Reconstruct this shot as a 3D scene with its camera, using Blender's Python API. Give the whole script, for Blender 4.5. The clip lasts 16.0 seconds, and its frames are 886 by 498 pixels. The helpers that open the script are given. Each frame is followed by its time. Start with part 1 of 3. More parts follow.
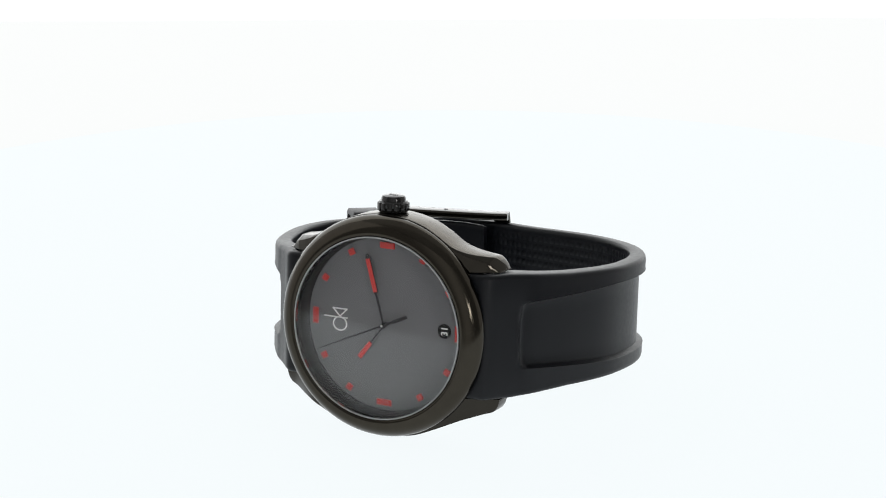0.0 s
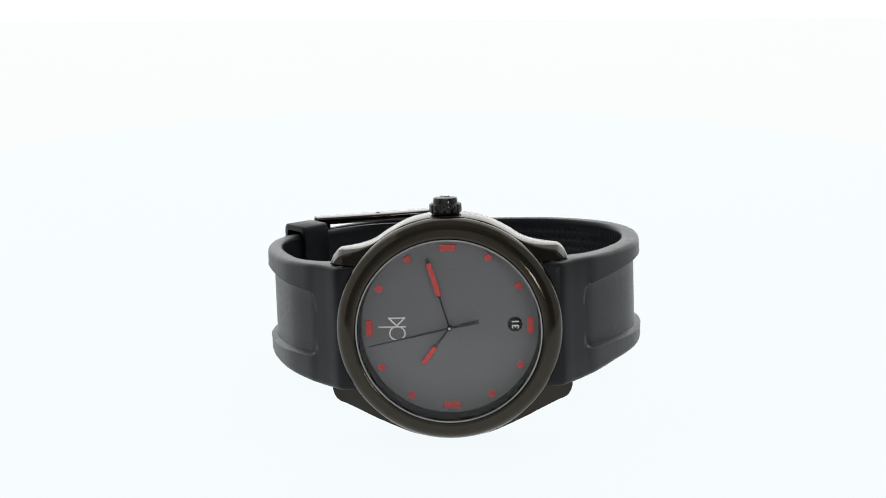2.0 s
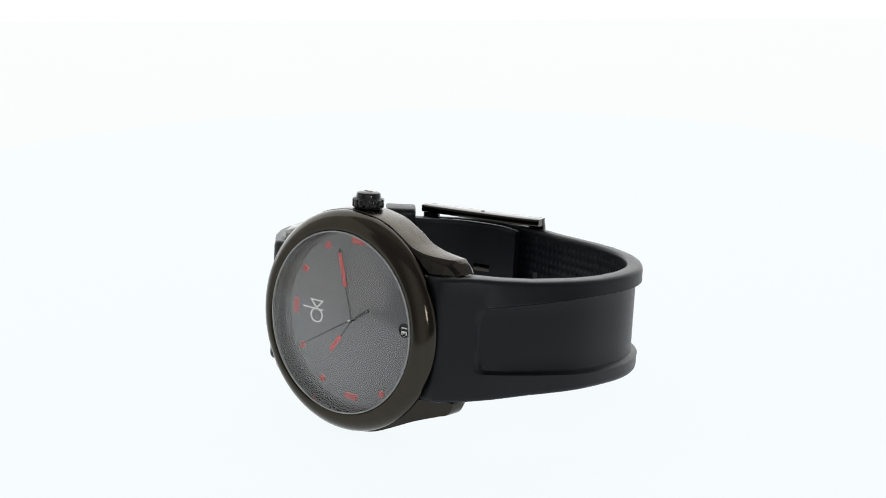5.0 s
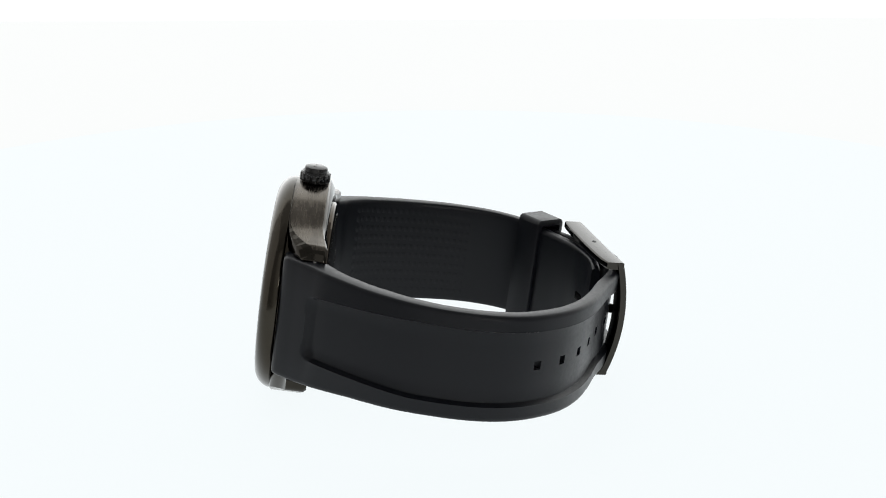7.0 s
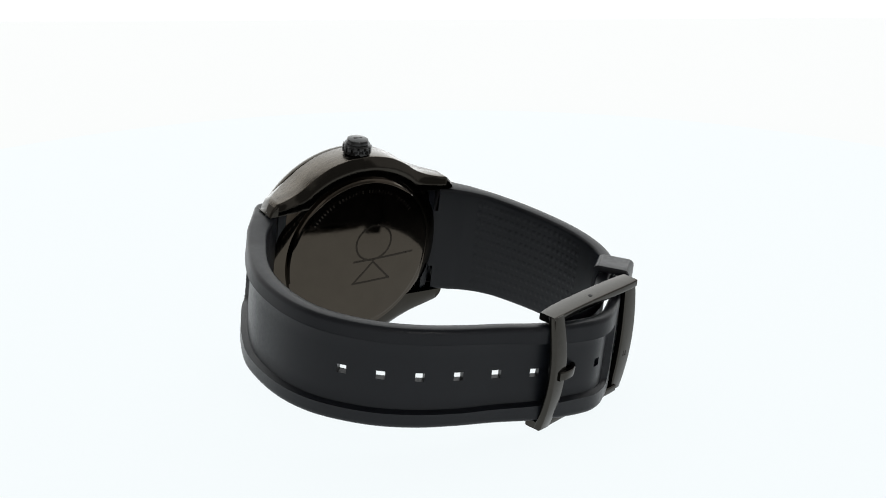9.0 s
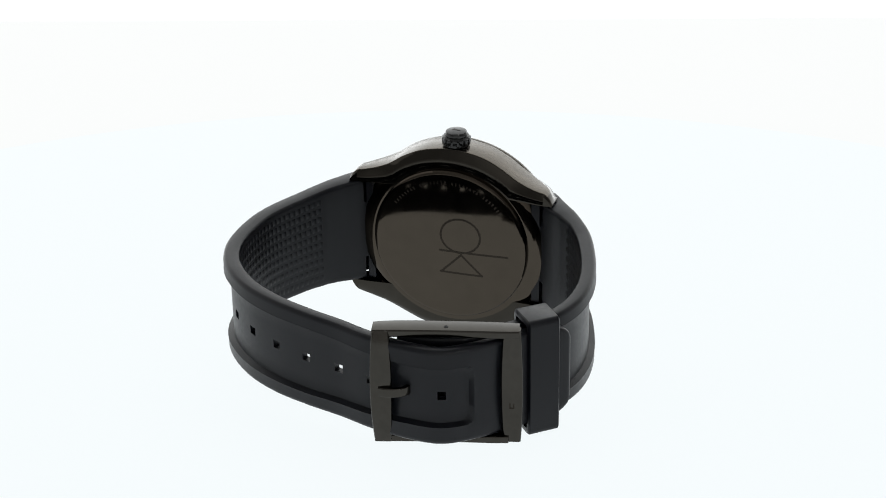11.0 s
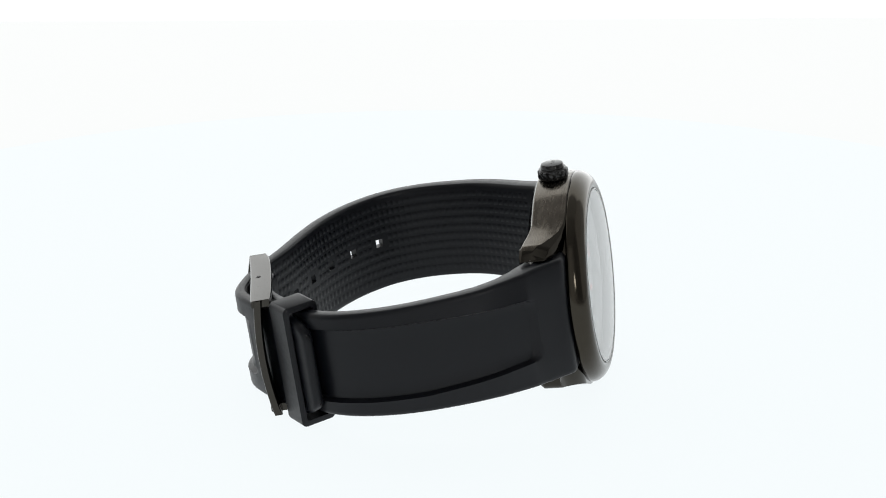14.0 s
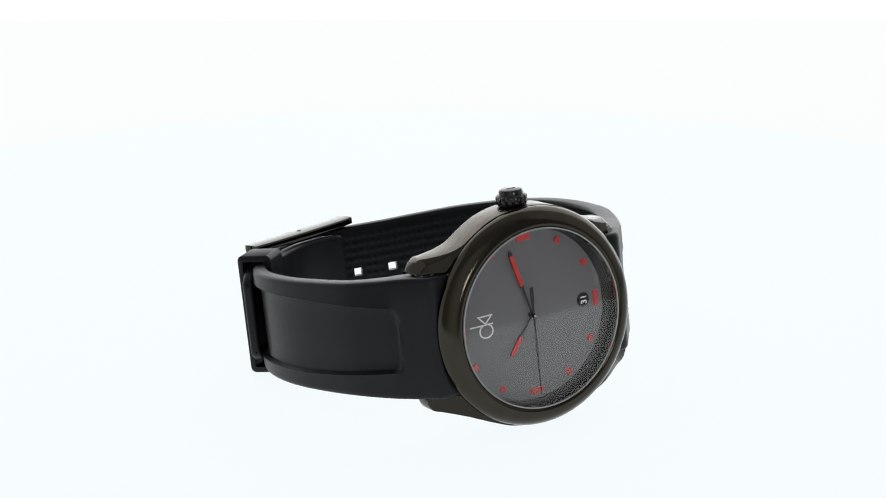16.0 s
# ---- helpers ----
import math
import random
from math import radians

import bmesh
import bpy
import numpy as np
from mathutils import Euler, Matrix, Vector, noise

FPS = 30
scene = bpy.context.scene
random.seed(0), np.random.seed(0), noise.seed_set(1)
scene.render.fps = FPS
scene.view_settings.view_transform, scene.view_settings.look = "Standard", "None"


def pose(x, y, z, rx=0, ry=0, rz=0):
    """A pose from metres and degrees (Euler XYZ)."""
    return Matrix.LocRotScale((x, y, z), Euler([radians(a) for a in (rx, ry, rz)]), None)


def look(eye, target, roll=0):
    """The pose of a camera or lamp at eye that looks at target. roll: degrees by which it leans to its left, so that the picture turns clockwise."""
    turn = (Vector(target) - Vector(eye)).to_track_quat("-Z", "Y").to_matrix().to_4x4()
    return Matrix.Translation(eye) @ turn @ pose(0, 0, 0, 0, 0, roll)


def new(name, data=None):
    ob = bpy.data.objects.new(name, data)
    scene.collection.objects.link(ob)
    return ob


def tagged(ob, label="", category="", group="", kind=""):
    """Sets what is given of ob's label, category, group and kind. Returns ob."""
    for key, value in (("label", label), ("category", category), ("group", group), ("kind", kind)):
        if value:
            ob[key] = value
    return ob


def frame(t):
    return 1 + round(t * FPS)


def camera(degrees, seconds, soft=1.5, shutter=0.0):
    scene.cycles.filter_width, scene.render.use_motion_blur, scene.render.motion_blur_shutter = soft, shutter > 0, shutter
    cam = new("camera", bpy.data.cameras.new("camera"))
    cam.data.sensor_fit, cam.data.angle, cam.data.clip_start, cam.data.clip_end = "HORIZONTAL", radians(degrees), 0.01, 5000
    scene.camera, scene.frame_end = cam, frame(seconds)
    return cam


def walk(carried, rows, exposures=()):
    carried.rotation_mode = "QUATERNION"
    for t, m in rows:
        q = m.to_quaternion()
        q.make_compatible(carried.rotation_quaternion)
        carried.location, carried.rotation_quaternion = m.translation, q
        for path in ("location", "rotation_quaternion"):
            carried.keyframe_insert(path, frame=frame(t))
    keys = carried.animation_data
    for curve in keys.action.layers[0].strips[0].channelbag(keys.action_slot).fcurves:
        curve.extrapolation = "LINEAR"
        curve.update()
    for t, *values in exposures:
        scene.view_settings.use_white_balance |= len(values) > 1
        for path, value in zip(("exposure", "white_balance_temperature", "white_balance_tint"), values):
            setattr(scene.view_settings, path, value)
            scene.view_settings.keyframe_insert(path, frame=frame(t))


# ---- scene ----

# ------------------------------------------------------------------ camera
cam = camera(24.015, 16.0, soft=1.0)
still = look((0.00185, -0.39536, 0.16277), (0.00171, 0.0, 0.02732), -0.245)
walk(cam, [(0, still), (16.0, still)])

# ------------------------------------------------------------------ light
# a small photographic light tent: backlit turntable, glowing sweep, key softbox, added glowing walls and ceiling
world = bpy.data.worlds.new("tent_dark")
scene.world = world
world.use_nodes = True
world.node_tree.nodes["Background"].inputs[0].default_value = (0.9, 0.95, 1.0, 1)
world.node_tree.nodes["Background"].inputs[1].default_value = 0.02

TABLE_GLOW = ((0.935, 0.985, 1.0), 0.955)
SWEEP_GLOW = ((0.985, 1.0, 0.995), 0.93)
TOP_GLOW = ((1.0, 1.0, 1.0), 0.45)
# glow of the added side panels, set per side for the watch's reflections
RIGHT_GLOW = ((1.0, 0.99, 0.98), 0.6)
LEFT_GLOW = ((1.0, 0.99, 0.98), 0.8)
BACK_GLOW = ((0.98, 1.0, 1.0), 1.8)
FRONT_GLOW = ((1.0, 0.99, 0.97), 0.6)
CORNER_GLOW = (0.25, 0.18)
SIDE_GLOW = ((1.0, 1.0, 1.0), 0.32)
KEY_GLOW = ((1.0, 0.98, 0.95), 14.0)


# ------------------------------------------------------------------ materials
def material(name, color, rough=0.5, metal=0.0, vary=0.12, scale=900.0, bump=0.0, bump_scale=4000.0,
             rough_vary=0.08, stretch=(1, 1, 1), specular=0.5):
    """A principled surface with two scales of colour and gloss variation and a fine relief."""
    m = bpy.data.materials.new(name)
    m.use_nodes = True
    nt = m.node_tree
    b = nt.nodes["Principled BSDF"]
    tc = nt.nodes.new("ShaderNodeTexCoord")
    mp = nt.nodes.new("ShaderNodeMapping")
    mp.inputs["Scale"].default_value = stretch
    nt.links.new(tc.outputs["Object"], mp.inputs["Vector"])
    big = nt.nodes.new("ShaderNodeTexNoise")
    big.inputs["Scale"].default_value, big.inputs["Detail"].default_value = scale * 0.15, 4
    fine = nt.nodes.new("ShaderNodeTexNoise")
    fine.inputs["Scale"].default_value, fine.inputs["Detail"].default_value = scale, 6
    for n in (big, fine):
        nt.links.new(mp.outputs["Vector"], n.inputs["Vector"])
    mix = nt.nodes.new("ShaderNodeMath")
    mix.operation = "MULTIPLY_ADD"
    mix.inputs[1].default_value = 0.5
    half = nt.nodes.new("ShaderNodeMath")
    half.operation = "MULTIPLY"
    half.inputs[1].default_value = 0.5
    nt.links.new(big.outputs["Fac"], half.inputs[0])
    nt.links.new(fine.outputs["Fac"], mix.inputs[0])
    nt.links.new(half.outputs[0], mix.inputs[2])
    ramp = nt.nodes.new("ShaderNodeMapRange")
    ramp.inputs["From Min"].default_value, ramp.inputs["From Max"].default_value = 0.3, 0.7
    ramp.inputs["To Min"].default_value, ramp.inputs["To Max"].default_value = 1 - vary, 1 + vary
    nt.links.new(mix.outputs[0], ramp.inputs["Value"])
    tint = nt.nodes.new("ShaderNodeVectorMath")
    tint.operation = "SCALE"
    tint.inputs[0].default_value = color
    nt.links.new(ramp.outputs["Result"], tint.inputs["Scale"])
    nt.links.new(tint.outputs["Vector"], b.inputs["Base Color"])
    rr = nt.nodes.new("ShaderNodeMapRange")
    rr.inputs["From Min"].default_value, rr.inputs["From Max"].default_value = 0.3, 0.7
    rr.inputs["To Min"].default_value = max(0.02, rough - rough_vary)
    rr.inputs["To Max"].default_value = rough + rough_vary
    nt.links.new(fine.outputs["Fac"], rr.inputs["Value"])
    nt.links.new(rr.outputs["Result"], b.inputs["Roughness"])
    b.inputs["Metallic"].default_value = metal
    b.inputs["Specular IOR Level"].default_value = specular
    if bump:
        grain = nt.nodes.new("ShaderNodeTexNoise")
        grain.inputs["Scale"].default_value, grain.inputs["Detail"].default_value = bump_scale, 3
        nt.links.new(mp.outputs["Vector"], grain.inputs["Vector"])
        bp = nt.nodes.new("ShaderNodeBump")
        bp.inputs["Strength"].default_value, bp.inputs["Distance"].default_value = bump, 0.00004
        nt.links.new(grain.outputs["Fac"], bp.inputs["Height"])
        nt.links.new(bp.outputs["Normal"], b.inputs["Normal"])
    return m


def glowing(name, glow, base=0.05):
    """White diffuser cloth or acrylic, its light put into its emission, no lamp behind."""
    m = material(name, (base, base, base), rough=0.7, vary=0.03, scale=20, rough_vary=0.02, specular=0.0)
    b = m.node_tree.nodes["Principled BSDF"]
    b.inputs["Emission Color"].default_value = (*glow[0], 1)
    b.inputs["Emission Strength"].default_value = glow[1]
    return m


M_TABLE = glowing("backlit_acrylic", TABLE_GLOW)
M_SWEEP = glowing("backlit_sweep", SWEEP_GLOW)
M_TOP = glowing("glow_panel_top", TOP_GLOW)
M_SIDE = glowing("glow_panel_dim", SIDE_GLOW)
M_LEFT = glowing("glow_panel_left", LEFT_GLOW)
M_RIGHT = glowing("glow_panel_right", RIGHT_GLOW)
M_DIM = glowing("faint_glow_cloth", ((1.0, 0.98, 0.95), 0.1), 0.3)
M_KEY = glowing("softbox_key", KEY_GLOW)
M_FRONT = glowing("front_glow_panel", FRONT_GLOW)
M_CORNER_L = glowing("corner_glow_left", (FRONT_GLOW[0], CORNER_GLOW[0]))
M_CORNER_R = glowing("corner_glow_right", (FRONT_GLOW[0], CORNER_GLOW[1]))


def painted_fall_off(m):
    """Puts a light fall-off into the front panels' emission, easing from the middle to both corners."""
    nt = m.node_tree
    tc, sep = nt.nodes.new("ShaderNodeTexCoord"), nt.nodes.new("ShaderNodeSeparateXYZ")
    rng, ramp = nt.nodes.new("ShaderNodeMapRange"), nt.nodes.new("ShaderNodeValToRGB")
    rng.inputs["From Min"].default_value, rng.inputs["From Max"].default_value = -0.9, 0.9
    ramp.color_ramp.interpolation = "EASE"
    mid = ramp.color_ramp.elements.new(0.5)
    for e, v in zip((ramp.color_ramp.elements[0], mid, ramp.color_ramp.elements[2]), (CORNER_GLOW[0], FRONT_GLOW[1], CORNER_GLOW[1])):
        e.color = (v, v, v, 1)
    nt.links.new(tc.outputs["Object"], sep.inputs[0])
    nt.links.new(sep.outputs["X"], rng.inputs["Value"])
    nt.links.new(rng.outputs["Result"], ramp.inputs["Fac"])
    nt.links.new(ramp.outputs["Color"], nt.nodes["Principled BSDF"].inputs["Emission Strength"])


painted_fall_off(M_FRONT)
M_WALL = glowing("glow_panel_back", BACK_GLOW)
M_STAND = material("white_plastic", (0.7, 0.72, 0.73), rough=0.5, scale=80)

M_BEZEL = material("polished_gunmetal", (0.045, 0.040, 0.032), rough=0.14, metal=1.0, vary=0.1, scale=500, rough_vary=0.025)
M_CASE = material("brushed_gunmetal", (0.085, 0.075, 0.062), rough=0.24, metal=1.0, vary=0.4, scale=1800, rough_vary=0.1,
                  stretch=(0.04, 1.0, 0.4), bump=0.06, bump_scale=2500)
M_CASE.node_tree.nodes["Principled BSDF"].inputs["Coat Weight"].default_value = 0.15
M_CASE.node_tree.nodes["Principled BSDF"].inputs["Coat Roughness"].default_value = 0.12
M_BACK = material("mirror_gunmetal", (0.058, 0.049, 0.039), rough=0.08, metal=1.0, vary=0.08, scale=300, rough_vary=0.03)
M_POLISH = material("black_polished_metal", (0.036, 0.033, 0.028), rough=0.09, metal=1.0, vary=0.1, scale=400, rough_vary=0.03)
M_BUCKLE = material("satin_gunmetal", (0.046, 0.043, 0.038), rough=0.12, metal=1.0, vary=0.12, scale=800, rough_vary=0.06, bump=0.05)
M_BLACK = material("black_gloss_metal", (0.026, 0.026, 0.026), rough=0.1, metal=0.6, vary=0.1, scale=900)
M_RUBBER = material("matte_black_rubber", (0.0045, 0.0053, 0.0075), rough=0.36, vary=0.08, scale=1200, bump=0.1, bump_scale=6000,
                    rough_vary=0.04, specular=0.22)
M_DIAL = material("charcoal_dial", (0.165, 0.165, 0.173), rough=0.6, vary=0.02, scale=120, rough_vary=0.02, specular=0.08)
M_DARK = material("black_lacquer", (0.008, 0.008, 0.009), rough=0.45, vary=0.1, scale=2000, specular=0.12)
M_HAND = material("smoke_lacquer", (0.035, 0.035, 0.038), rough=0.5, vary=0.1, scale=2000, specular=0.1)
M_RED = material("red_lacquer", (0.62, 0.035, 0.03), rough=0.4, vary=0.08, scale=3000)
M_WHITE = material("white_print", (0.8, 0.8, 0.8), rough=0.5, vary=0.04, scale=3000)
M_EDGE_GLINT = material("pale_edge_glint", (0.32, 0.33, 0.33), rough=0.25, vary=0.05, scale=2000)
M_STEEL = material("bright_steel", (0.75, 0.75, 0.74), rough=0.38, metal=1.0, vary=0.05, scale=2000)
M_ENGRAVE = material("etched_metal", (0.026, 0.022, 0.018), rough=0.24, metal=1.0, vary=0.1, scale=2000)


def glass_material():
    """Mineral glass: clear straight through, its gloss rising towards grazing angles."""
    m = bpy.data.materials.new("mineral_crystal")
    m.use_nodes = True
    nt = m.node_tree
    nt.nodes.remove(nt.nodes["Principled BSDF"])
    clear, gloss = nt.nodes.new("ShaderNodeBsdfTransparent"), nt.nodes.new("ShaderNodeBsdfGlossy")
    gloss.inputs["Roughness"].default_value = 0.0
    lw, power = nt.nodes.new("ShaderNodeLayerWeight"), nt.nodes.new("ShaderNodeMath")
    lw.inputs["Blend"].default_value = 0.5
    power.operation = "POWER"
    power.inputs[1].default_value = 2.3
    rng, mix = nt.nodes.new("ShaderNodeMapRange"), nt.nodes.new("ShaderNodeMixShader")
    rng.inputs["To Min"].default_value, rng.inputs["To Max"].default_value = 0.02, 1.0
    nt.links.new(lw.outputs["Facing"], power.inputs[0])
    nt.links.new(power.outputs[0], rng.inputs["Value"])
    nt.links.new(rng.outputs["Result"], mix.inputs[0])
    nt.links.new(clear.outputs[0], mix.inputs[1])
    nt.links.new(gloss.outputs[0], mix.inputs[2])
    nt.links.new(mix.outputs[0], nt.nodes["Material Output"].inputs["Surface"])
    return m


M_GLASS = glass_material()

# ------------------------------------------------------------------ mesh tools
MM = 0.001
# the watch leans back on its case edge and its strap: axes of the watch (x to six o'clock, y to the wrist, z to the crown)
AX, AY, AZ = (0.99898, 0.02820, 0.03506), (-0.02320, 0.99049, -0.13563), (-0.03855, 0.13468, 0.99013)
SEAT = Matrix.Translation((5.023 * MM, -28.633 * MM, 21.75 * MM)) @ Matrix((AX, AY, AZ)).transposed().to_4x4()
TO_WORLD = SEAT @ Matrix.Scale(MM, 4)


def finish(name, bm, mat, sharp=38, m=None):
    bmesh.ops.recalc_face_normals(bm, faces=bm.faces)
    if m is not None:
        bm.transform(m)
    me = bpy.data.meshes.new(name)
    bm.to_mesh(me)
    bm.free()
    me.polygons.foreach_set("use_smooth", [True] * len(me.polygons))
    me.set_sharp_from_angle(angle=radians(sharp))
    me.materials.append(mat)
    return me


def part(name, bm, mat, parent, label="", sharp=38, m=TO_WORLD):
    """One mesh under a thing or a part; the bmesh is in the watch's millimetres."""
    ob = new(name, finish(name, bm, mat, sharp, m))
    ob.parent = parent
    return tagged(ob, label=label)


def lathe(profile, n=128, close=False):
    """A body of revolution round the watch's y axis: rows (radius, y)."""
    bm = bmesh.new()
    rings = []
    for r, y in profile:
        if r < 1e-6:
            rings.append([bm.verts.new((0, y, 0))])
        else:
            rings.append([bm.verts.new((r * math.cos(2 * math.pi * k / n), y, r * math.sin(2 * math.pi * k / n))) for k in range(n)])
    pairs = list(zip(rings, rings[1:])) + ([(rings[-1], rings[0])] if close else [])
    for a, b in pairs:
        for k in range(n):
            j = (k + 1) % n
            if len(a) == 1:
                bm.faces.new((a[0], b[k], b[j]))
            elif len(b) == 1:
                bm.faces.new((a[k], a[j], b[0]))
            else:
                bm.faces.new((a[k], a[j], b[j], b[k]))
    return bm


def add_block(bm, lo, hi, m=None, bevel=0.0, segments=2):
    """A block between two corners, its edges rounded, added to bm."""
    geo = bmesh.ops.create_cube(bm, size=1.0)
    vs = geo["verts"]
    for v in vs:
        v.co = Vector([lo[i] + (v.co[i] + 0.5) * (hi[i] - lo[i]) for i in range(3)])
    if bevel:
        es = list({e for v in vs for e in v.link_edges})
        out = bmesh.ops.bevel(bm, geom=es, offset=bevel, segments=segments, affect="EDGES", profile=0.5)
        vs = list({v for f in out["faces"] for v in f.verts} | {v for v in vs if v.is_valid})
    if m is not None:
        for v in vs:
            v.co = m @ v.co
    return bm


def block(lo, hi, m=None, bevel=0.0, segments=2):
    return add_block(bmesh.new(), lo, hi, m, bevel, segments)


def loft(sections, cap=True, bm=None):
    """Closed sections of equal count joined into a skin."""
    bm = bm or bmesh.new()
    rows = [[bm.verts.new(p) for p in s] for s in sections]
    n = len(rows[0])
    for a, b in zip(rows, rows[1:]):
        for k in range(n):
            j = (k + 1) % n
            bm.faces.new((a[k], a[j], b[j], b[k]))
    if cap:
        bm.faces.new(rows[0])
        bm.faces.new(rows[-1][::-1])
    return bm


def rounded(w, h, r, n=4):
    """A rounded rectangle w by h about the origin, as 2D points."""
    pts = []
    for cx, cy, a0 in ((w / 2 - r, h / 2 - r, 0), (-w / 2 + r, h / 2 - r, 90), (-w / 2 + r, -h / 2 + r, 180), (w / 2 - r, -h / 2 + r, 270)):
        for k in range(n + 1):
            a = radians(a0 + 90 * k / n)
            pts.append((cx + r * math.cos(a), cy + r * math.sin(a)))
    return pts


def spline(points, n=24):
    """Catmull-Rom through points; returns a dense polyline and its lengths."""
    p = np.array(points, float)
    p = np.vstack([2 * p[0] - p[1], p, 2 * p[-1] - p[-2]])
    out = []
    for i in range(1, len(p) - 2):
        a, b, c, d = p[i - 1:i + 3]
        for k in range(n):
            t = k / n
            out.append(0.5 * (2 * b + (c - a) * t + (2 * a - 5 * b + 4 * c - d) * t * t + (3 * b - a - 3 * c + d) * t ** 3))
    out.append(p[-2])
    out = np.array(out)
    return out, np.concatenate([[0], np.cumsum(np.linalg.norm(np.diff(out, axis=0), axis=1))])


def smooth(x):
    x = min(1.0, max(0.0, x))
    return x * x * (3 - 2 * x)


def table(rows, x):
    return float(np.interp(x, [r[0] for r in rows], [r[1] for r in rows]))


# ------------------------------------------------------------------ setting
def box_shell(name, lo, hi, mat, label, category):
    ob = new(name, finish(name, block(lo, hi), mat))
    return tagged(ob, label=label, category=category, kind="structure")


def build_tent():
    # unseen front panels added as a graded glow for the dial to reflect
    box_shell("base_front", (-0.9, -0.95, -0.08), (0.9, -0.27, -0.06), M_FRONT, "added glowing front board, out of view", "floor")
    # unseen side panels added to glow unequally, left bright and right dim
    box_shell("base_left", (-0.9, -0.27, -0.08), (-0.42, 0.6, -0.06), M_LEFT, "added bright glowing side board, out of view", "floor")
    box_shell("base_right", (0.48, -0.27, -0.08), (0.9, 0.6, -0.06), M_SIDE, "added dimly glowing side board, out of view", "floor")
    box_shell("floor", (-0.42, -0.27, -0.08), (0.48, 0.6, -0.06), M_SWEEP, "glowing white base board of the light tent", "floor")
    # added rear panel, its emission raised to whiten the lug tops' reflections
    box_shell("wall_back", (-0.9, 0.6, -0.08), (0.9, 0.63, 1.2), M_WALL, "added overbright glowing rear wall for reflections", "wall")
    box_shell("wall_left", (-0.93, -0.35, -0.06), (-0.9, 0.6, 1.2), M_LEFT, "added bright glowing left wall, out of view", "wall")
    # added corner walls, their dimness set to darken the dial's reflection
    box_shell("wall_left_front", (-0.93, -0.95, -0.06), (-0.9, -0.35, 1.2), M_CORNER_L, "added dimly glowing corner wall, out of view", "wall")
    box_shell("wall_right", (0.9, -0.3, -0.06), (0.93, 0.6, 1.2), M_RIGHT, "added glowing right wall, out of view", "wall")
    box_shell("wall_right_front", (0.9, -0.95, -0.06), (0.93, -0.3, 1.2), M_CORNER_R, "added dimly glowing corner wall, out of view", "wall")
    box_shell("wall_front", (-0.93, -0.99, -0.06), (0.93, -0.95, 1.2), M_FRONT, "added glowing front wall, out of view, dimmer to its corners", "wall")
    # unseen ceiling added in two halves; the dark one streaks the bezel's reflections
    box_shell("ceiling", (-0.93, -0.1, 1.2), (0.93, 0.63, 1.23), M_TOP, "added white glowing ceiling panel, out of view", "ceiling")
    box_shell("ceiling_front", (-0.93, -0.99, 1.2), (0.93, -0.1, 1.23), M_DIM, "added grey, faintly glowing ceiling over the camera, out of view", "ceiling")


def build_key_lamp():
    """A small softbox beside the camera."""
    lamp = tagged(new("softbox_lamp"), label="small white softbox lamp on a thin stand", category="lamp")
    eye = Vector((0.33, -0.62, 0.20))
    lamp.location = (eye.x, eye.y, -0.06)
    m = look(eye, (0, 0, 0.03))
    inv = Matrix.Translation((-eye.x, -eye.y, 0.06))
    bm = block((-0.045, -0.06, -0.002), (0.045, 0.06, 0.002), None, 0.001)
    part("diffuser", bm, M_KEY, lamp, "bright white diffuser", m=inv @ m)
    bm = block((-0.048, -0.063, 0.004), (0.048, 0.063, 0.05), None, 0.006)
    part("housing", bm, M_BLACK, lamp, m=inv @ m)
    bm = bmesh.new()
    bmesh.ops.create_cone(bm, cap_ends=True, segments=20, radius1=0.006, radius2=0.006, depth=0.25,
                          matrix=Matrix.Translation((0, 0, 0.125)))
    part("stand", bm, M_BLACK, lamp, m=Matrix.Translation((0.012, -0.03, 0)))


def build_turntable():
    t = tagged(new("turntable"), label="round backlit white acrylic turntable disc", category="turntable")
    prof = [(0, 0), (208, 0), (209.4, -0.5), (210, -1.8), (210, -6), (209, -7), (0, -7)]
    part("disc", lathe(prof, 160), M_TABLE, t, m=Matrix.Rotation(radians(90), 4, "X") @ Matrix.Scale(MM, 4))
    prof = [(60, -7.2), (60, -52), (80, -60), (0, -60)]
    part("pedestal", lathe([(0, -7.2)] + prof, 64), M_STAND, t, m=Matrix.Rotation(radians(90), 4, "X") @ Matrix.Scale(MM, 4))
    return t


# ------------------------------------------------------------------ the watch
UNDER = [(0, 21.4), (3, 21.2), (7.1, 20.4), (10.8, 18.9), (13.8, 17.5), (16.5, 16.3), (20, 15.1), (21.4, 14.7), (22.1, 14.2), (22.6, 13.4), (22.9, 12.4)]
OUTLINE = [(0, 21.35), (3, 21.15), (7.1, 20.2), (10.8, 18.4), (13.8, 16.45), (16.5, 15.4), (19.3, 14.8), (20.5, 14.6), (21.2, 14.1), (21.9, 13.3), (22.4, 12.3)]
# the lugs' dial side falls back from the bezel towards their tips
LUG_FRONT = [(0, -1.15), (12, -1.1), (14, -0.75), (16, 0.05), (18, 1.35), (20, 2.9), (21.3, 4.3), (22.3, 5.2), (23, 5.5)]
CROWN_Y = 2.45


def clock(deg, r):
    """x and z on the dial at an angle clockwise from twelve."""
    a = radians(deg)
    return -r * math.cos(a), r * math.sin(a)


def dome(r):
    """Depth of the gently domed case back."""
    return 8.3 - 0.95 * (r / 16.3) ** 2


